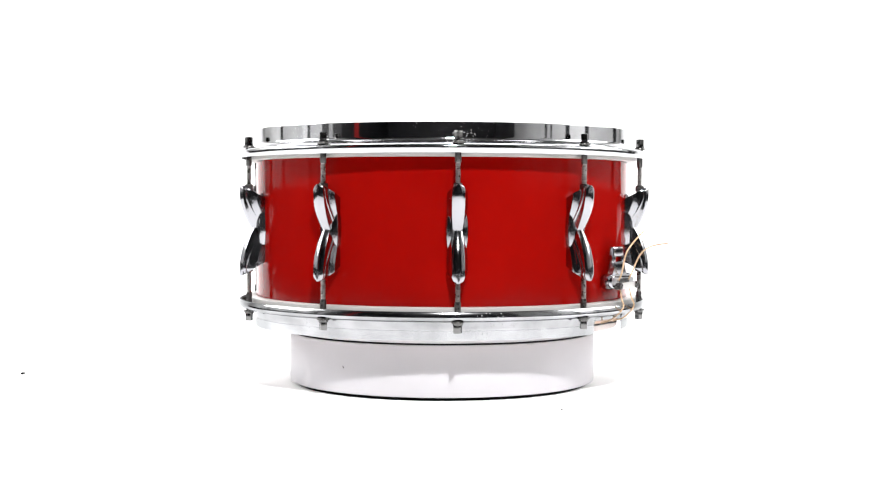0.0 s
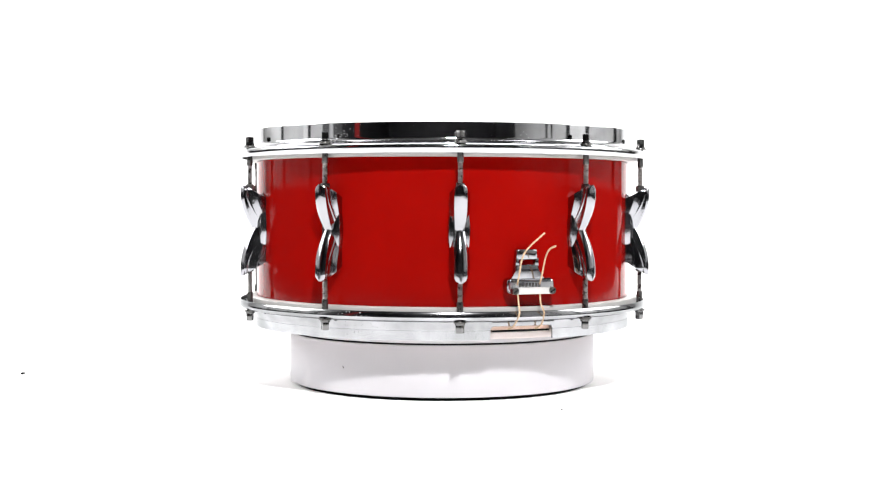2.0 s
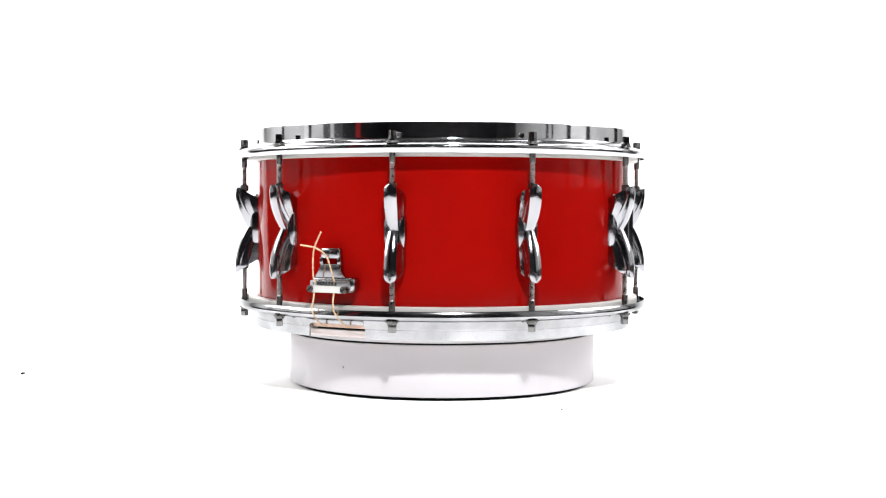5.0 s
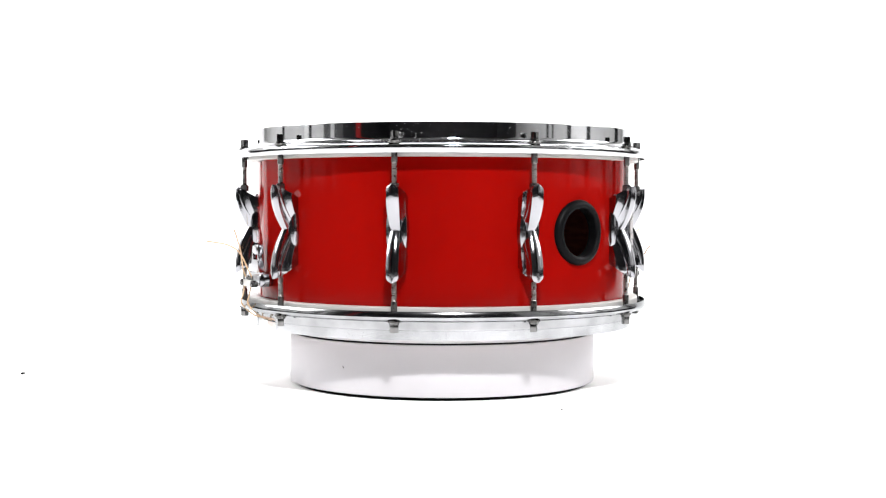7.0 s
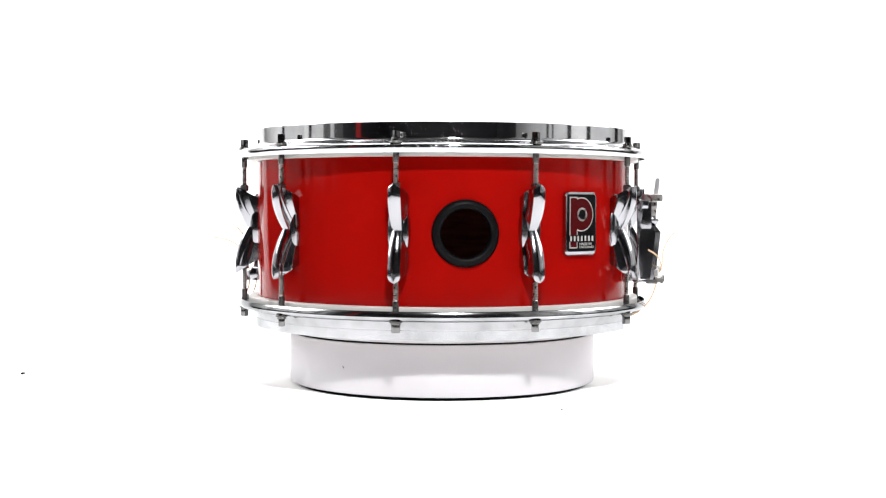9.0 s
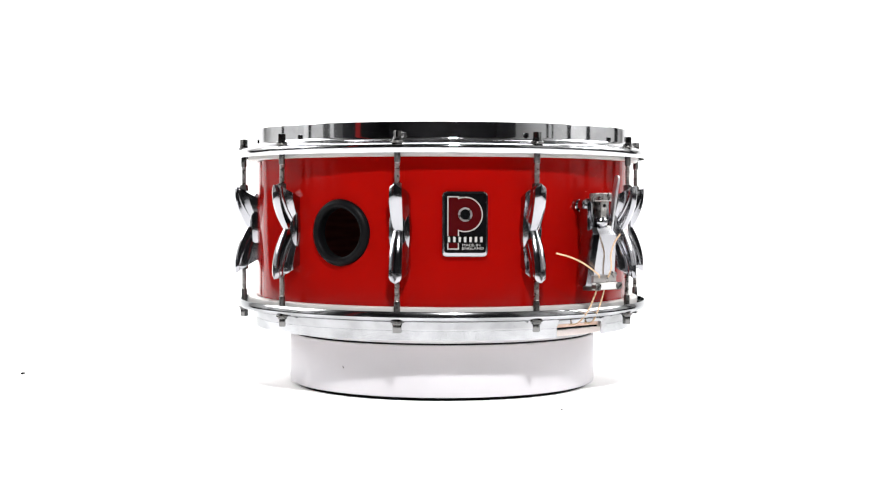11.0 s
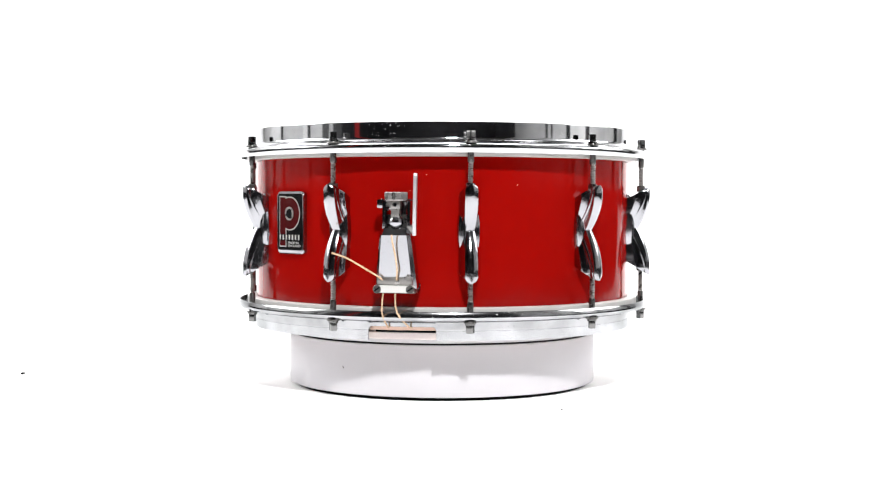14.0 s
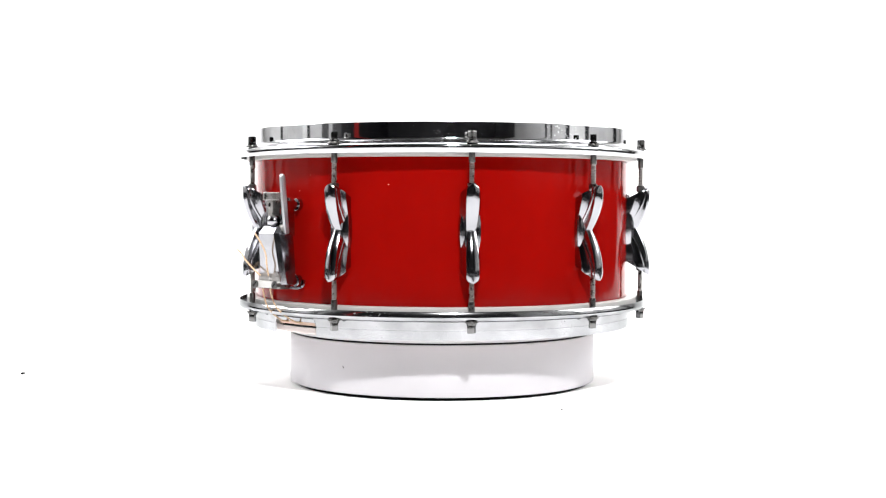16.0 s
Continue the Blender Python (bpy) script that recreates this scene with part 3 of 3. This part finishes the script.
def strainer():
    st = part("strainer", box(0.0090, 0.0112, -0.0062, 0.0062, 0.099, 0.176, 0.0006), CHROME, drum, "chrome snare strainer with lever and thumbwheel", at(STRAINER, RS, 0))
    for y, z in ((-0.0062, 0.1700), (0.0062, 0.1700), (0.0055, 0.1035)):
        b = rod_between((-0.001, y, z), (0.0040, y, z), 0.0052, 20)
        rod_between((0.003, y, z), (0.0095, y, z), 0.0036, 16, bm=b)
        part("mounting_foot", b, CHROME, st, "round chrome mounting foot")
    for s in (-1, 1):
        part("bracket_arm", box(0.0090, 0.0225, s * 0.0105 - 0.0014, s * 0.0105 + 0.0014, 0.143, 0.1735, 0.0007), CHROME, st)
    # slider: a bevelled tapering block
    bm = bmesh.new()
    rows = []
    for z, w, wf, v0, v1 in ((0.1512, 0.0112, 0.0090, 0.0130, 0.0262), (0.1452, 0.0128, 0.0104, 0.0122, 0.0310), (0.1380, 0.0138, 0.0112, 0.0120, 0.0303),
                             (0.1200, 0.0158, 0.0129, 0.0120, 0.0283), (0.1035, 0.0172, 0.0142, 0.0125, 0.0266), (0.1015, 0.0172, 0.0145, 0.0130, 0.0262)):
        rows.append([bm.verts.new(c) for c in ((v0, -w, z), (v1 - 0.0044, -w, z), (v1, -wf, z), (v1, wf, z), (v1 - 0.0044, w, z), (v0, w, z))])
    for p, q in zip(rows, rows[1:]):
        for j in range(6):
            bm.faces.new((p[j], p[(j + 1) % 6], q[(j + 1) % 6], q[j]))
    bm.faces.new(rows[0])
    bm.faces.new(rows[-1])
    part("slider", bm, PLATE, st, "tapered chrome slider block", angle=25)
    # thumbwheel with a knurled edge
    bm = bmesh.new()
    pr = [(0.0001, 0.1736), (0.0090, 0.1736), (0.0096, 0.1743), (0.0096, 0.1799), (0.0090, 0.1806), (0.0001, 0.1806)]
    lathe(pr, steps=72, closed=True, bm=bm)
    for i, v in enumerate(bm.verts):
        if 0.0093 < math.hypot(v.co.x, v.co.y) and (i // 6) % 2:
            v.co.x *= 0.955
            v.co.y *= 0.955
    bm.transform(Matrix.Translation((0.0225, 0, 0)))
    part("thumbwheel", bm, STEEL, st, "knurled steel thumbwheel", angle=20)
    b = box(0.0180, 0.0272, -0.0043, 0.0043, 0.1668, 0.1735, 0.0007)
    box(0.0188, 0.0266, -0.0036, 0.0036, 0.1590, 0.1670, 0.0006, bm=b)
    part("adjuster_block", b, STEEL, st)
    part("grub_screw", rod_between((0.026, 0.0, 0.1700), (0.0274, 0.0, 0.1700), 0.0017, 10), BLACK, st, "dark grub screw")
    part("ball", solid([(0.0060 * math.sin(math.pi * i / 12), -0.0060 * math.cos(math.pi * i / 12)) for i in range(13)], 20), CHROME, st, "polished ball joint", pose(0.0228, 0, 0.1560))
    # lever: a flat arm with a rounded tip
    out = [(-0.0022, 0.145), (0.0022, 0.145)] + [(0.0022 * math.cos(radians(a)), 0.1940 + 0.0026 * math.sin(radians(a))) for a in range(0, 181, 20)]
    bm = slab(out, -0.0014, 0.0014, 0.0006)
    bm.transform(Matrix.Translation((0.0205, 0.0150, 0)) @ Matrix.Rotation(math.pi / 2, 4, "Z"))
    bm.transform(Matrix.Translation((0, 0.015, 0.145)) @ Matrix.Rotation(radians(-2.5), 4, "X") @ Matrix.Translation((0, -0.015, -0.145)))
    bm.transform(Matrix.Translation((0.02, 0, 0.145)) @ Matrix.Rotation(radians(7), 4, "Y") @ Matrix.Translation((-0.02, 0, -0.145)))
    part("lever", bm, SATIN, st, "flat chrome throw-off lever")
    part("pivot", rod_between((0.0205, 0.009, 0.150), (0.0205, 0.0138, 0.150), 0.0036), STEEL, st)
    knob = rod_between((0.0120, -0.0128, 0.1712), (0.0182, -0.0128, 0.1712), 0.0040, 20)
    box(0.0120, 0.0200, -0.0172, -0.0104, 0.1672, 0.1748, 0.0014, bm=knob)
    part("spring_knob", knob, PLATE, st, "small chrome knob on the bracket")
    part("bracket_bolt", rod_between((0.0120, -0.0072, 0.1712), (0.0205, -0.0072, 0.1712), 0.0026, 14), STEEL, st)
    part("back_plate", box(0.0100, 0.0135, -0.0112, 0.0112, 0.1440, 0.1620, 0.0008), DARK_STEEL, st, "dark plate behind the ball joint")
    part("clamp_jaw", box(0.0250, 0.0286, -0.0148, 0.0148, 0.1043, 0.1108, 0.0010), STEEL, st, "dull upper jaw of the clamp")
    part("jaw_screw", rod_between((0.0262, 0.0116, 0.1104), (0.0296, 0.0116, 0.1104), 0.0026, 16), STEEL, st)
    part("snare_hook", cord([(0.0220, 0.0120, 0.0992), (0.0140, 0.0130, 0.0982), (0.0070, 0.0140, 0.0978), (0.0030, 0.0145, 0.0995), (0.0020, 0.0145, 0.1045)], 0.0019, 10, 0.0), CHROME, st, "upturned chrome hook")
    cl = part("clamp", box(0.0280, 0.0318, -0.0166, 0.0166, 0.0982, 0.1042, 0.0009, 3), ALLOY, st, "chrome cord clamp")
    part("clamp_back", box(0.0180, 0.0284, -0.0172, 0.0172, 0.0975, 0.1012, 0.0006), DARK_STEEL, st)
    for y in (-0.0138, 0.0138):
        slotted_screw("clamp_screw", cl, 0.0336, y, 0.1010, 0.0034)
    part("cord", cord([(0.0300, -0.0095, 0.1085), (0.0320, -0.0140, 0.1120), (0.0310, -0.0300, 0.1210), (0.0270, -0.0420, 0.1265), (0.0225, -0.0548, 0.1300)]), TWINE, st, "frayed tan twine")
    part("cord", cord([(0.0300, 0.0020, 0.1085), (0.0325, 0.0030, 0.1170), (0.0330, 0.0018, 0.1280), (0.0380, 0.0006, 0.1385), (0.0437, 0.0009, 0.1455)]), TWINE, st, "frayed tan twine")
    for y, e in ((-0.0085, -0.0045), (0.0020, 0.0090)):
        part("cord", cord([(0.0275, y, 0.1035), (0.0262, y - 0.002, 0.0940), (0.0200, y - 0.003 + e * 0.2, 0.0800), (0.0080, y + e * 0.55, 0.0690), (-0.0020, y + e * 0.7, 0.0665)]), TWINE, st, "tan twine to the snares")


def butt():
    bt = part("snare_butt", box(-0.001, 0.0125, -0.0190, 0.0252, 0.0955, 0.1090, 0.0052, 5),
              CHROME, drum, "chrome butt-end bracket for the snares", at(BUTT, RS, 0), angle=40)
    # tower that stands off the shell, with an open slot near its head
    b = slab([(-0.0100, 0.1240), (0.0100, 0.1240), (0.0097, 0.1312), (0.0086, 0.1332), (-0.0086, 0.1332), (-0.0097, 0.1312)], 0.0050, 0.0100, 0.0018)
    slab([(-0.0178, 0.1040), (0.0206, 0.1040), (0.0190, 0.1062), (0.0146, 0.1078), (0.0122, 0.1102), (0.0110, 0.1150), (0.0105, 0.1200),
          (-0.0105, 0.1200), (-0.0110, 0.1150), (-0.0122, 0.1102), (-0.0140, 0.1078), (-0.0168, 0.1062)], 0.0050, 0.0104, 0.0014, bm=b)
    for s in (-1, 1):
        box(0.0050, 0.0098, s * 0.0090 - 0.0017, s * 0.0090 + 0.0017, 0.1185, 0.1255, 0.0005, bm=b)
    part("tower", b, PLATE, bt, "chrome tower with an open slot")
    part("jaw", box(0.0050, 0.0145, -0.0178, 0.0222, 0.0990, 0.1055, 0.0010), SATIN, bt)
    for i in range(7):
        y = -0.0090 + 0.003 * i
        part("tooth", box(0.0140, 0.0156, y - 0.0009, y + 0.0009, 0.1015, 0.1050, 0.0003), DARK_STEEL, bt)
    cl = part("clamp", box(0.0148, 0.0178, -0.0166, 0.0212, 0.0955, 0.1012, 0.0009, 3), ALLOY, bt, "chrome cord clamp")
    for y in (-0.0148, 0.0196):
        slotted_screw("clamp_screw", cl, 0.0194, y, 0.0985, 0.0031)
    part("cord", cord([(0.0150, -0.0118, 0.1035), (0.0178, -0.0118, 0.1100), (0.0205, -0.0098, 0.1260), (0.0240, -0.0055, 0.1350), (0.0307, 0.0056, 0.1472)]), TWINE, bt, "frayed tan twine")
    part("cord", cord([(0.0150, 0.0088, 0.1035), (0.0185, 0.0090, 0.1100), (0.0265, 0.0086, 0.1262), (0.0380, 0.0064, 0.1338), (0.0554, 0.0030, 0.1370)]), TWINE, bt, "frayed tan twine")
    for y, e in ((-0.0118, 0.0), (0.0088, 0.008)):
        part("cord", cord([(0.0160, y, 0.0970), (0.0178, y, 0.0880), (0.0194, y + e * 0.3, 0.0795), (0.0090, y + e * 0.6, 0.0690), (-0.0020, y + e * 0.6, 0.0650)]), TWINE, bt, "tan twine to the snares")


strainer()
butt()


def snare_strips():
    for a in (BUTT, STRAINER):
        s = part("snare_strip", box(-0.0125, -0.0045, -0.0285, 0.0285, 0.0642, 0.0706, 0.0006), STRIP, drum, "beige plastic snare strip behind the gate", at(a, RS, 0))
        # black box gives the shade of the slit between strip and pad
        part("snare_band", box(-0.0125, -0.0052, -0.0240, 0.0285, 0.0624, 0.0644, 0.0002), BLACK, s, "black strip standing in for the shaded slit")


snare_strips()
part("support_pad", solid([(0, TOP), (0.1685, TOP), (0.1690, TOP + 0.0006), (0.1690, 0.0616), (0.1680, 0.0622), (0.02, 0.0622), (0.02, 0.0735), (0, 0.0735)], 128), FOAM, drum, "pale pink foam pad under the snare head")


def shell_chips():
    """Small pale chips in the lacquer."""
    for a, z, w, h, tilt in ((180.0, 0.1872, 0.0009, 0.0007, 0), (154.8, 0.1955, 0.0008, 0.0005, 0), (150.3, 0.1820, 0.0008, 0.0006, 0)):
        bm = solid([(0, -0.0002), (0.48, -0.0002), (0.5, 0.00005), (0, 0.00012)], 10)
        bm.transform(Matrix.Rotation(math.pi / 2, 4, "Y"))
        bm.transform(Matrix.Diagonal((1, w, h, 1)))
        part("chip", bm, CHIP, drum, "small pale chip in the lacquer", at(a, RS, z) @ pose(0, 0, 0, tilt))


shell_chips()


# ---- crumbs on the paper ----
def crumb(x, y, w, d, h, label):
    bm = bmesh.new()
    bmesh.ops.create_icosphere(bm, subdivisions=2, radius=0.5)
    for v in bm.verts:
        v.co *= 0.85 + 0.3 * noise.noise(v.co * 3 + Vector((x, y, 0)) * 50)
    lo = min(v.co.z for v in bm.verts)
    bm.transform(Matrix.Diagonal((w, d, h, 1)) @ Matrix.Translation((0, 0, -lo)))
    tagged(part("crumb", bm, CRUMB, None, "", pose(x, y, 0)), label, "crumb")


crumb(-0.4175, 0.0336, 0.0048, 0.010, 0.0027, "small black crumb lying on the white paper")
crumb(-0.3316, 0.0139, 0.0015, 0.003, 0.0011, "tiny dark speck of dust on white paper")
crumb(0.0998, -0.1894, 0.0024, 0.004, 0.0010, "small dark speck of dust near the turntable")


def motions():
    rows = []
    for i in range(33):
        t = 0.5 * i
        a = -17.783 * t
        c, s = math.cos(radians(a)), math.sin(radians(a))
        ex, ey = -0.00064, 0.00053
        rows.append((t, pose(ex * c - ey * s, ex * s + ey * c, 0, 0, 0, a)))
    walk(drum, rows)
    walk(bpy.data.objects["platter"], [(t, pose(0, 0, 0, 0, 0, -17.783 * t)) for t, _ in rows])


motions()
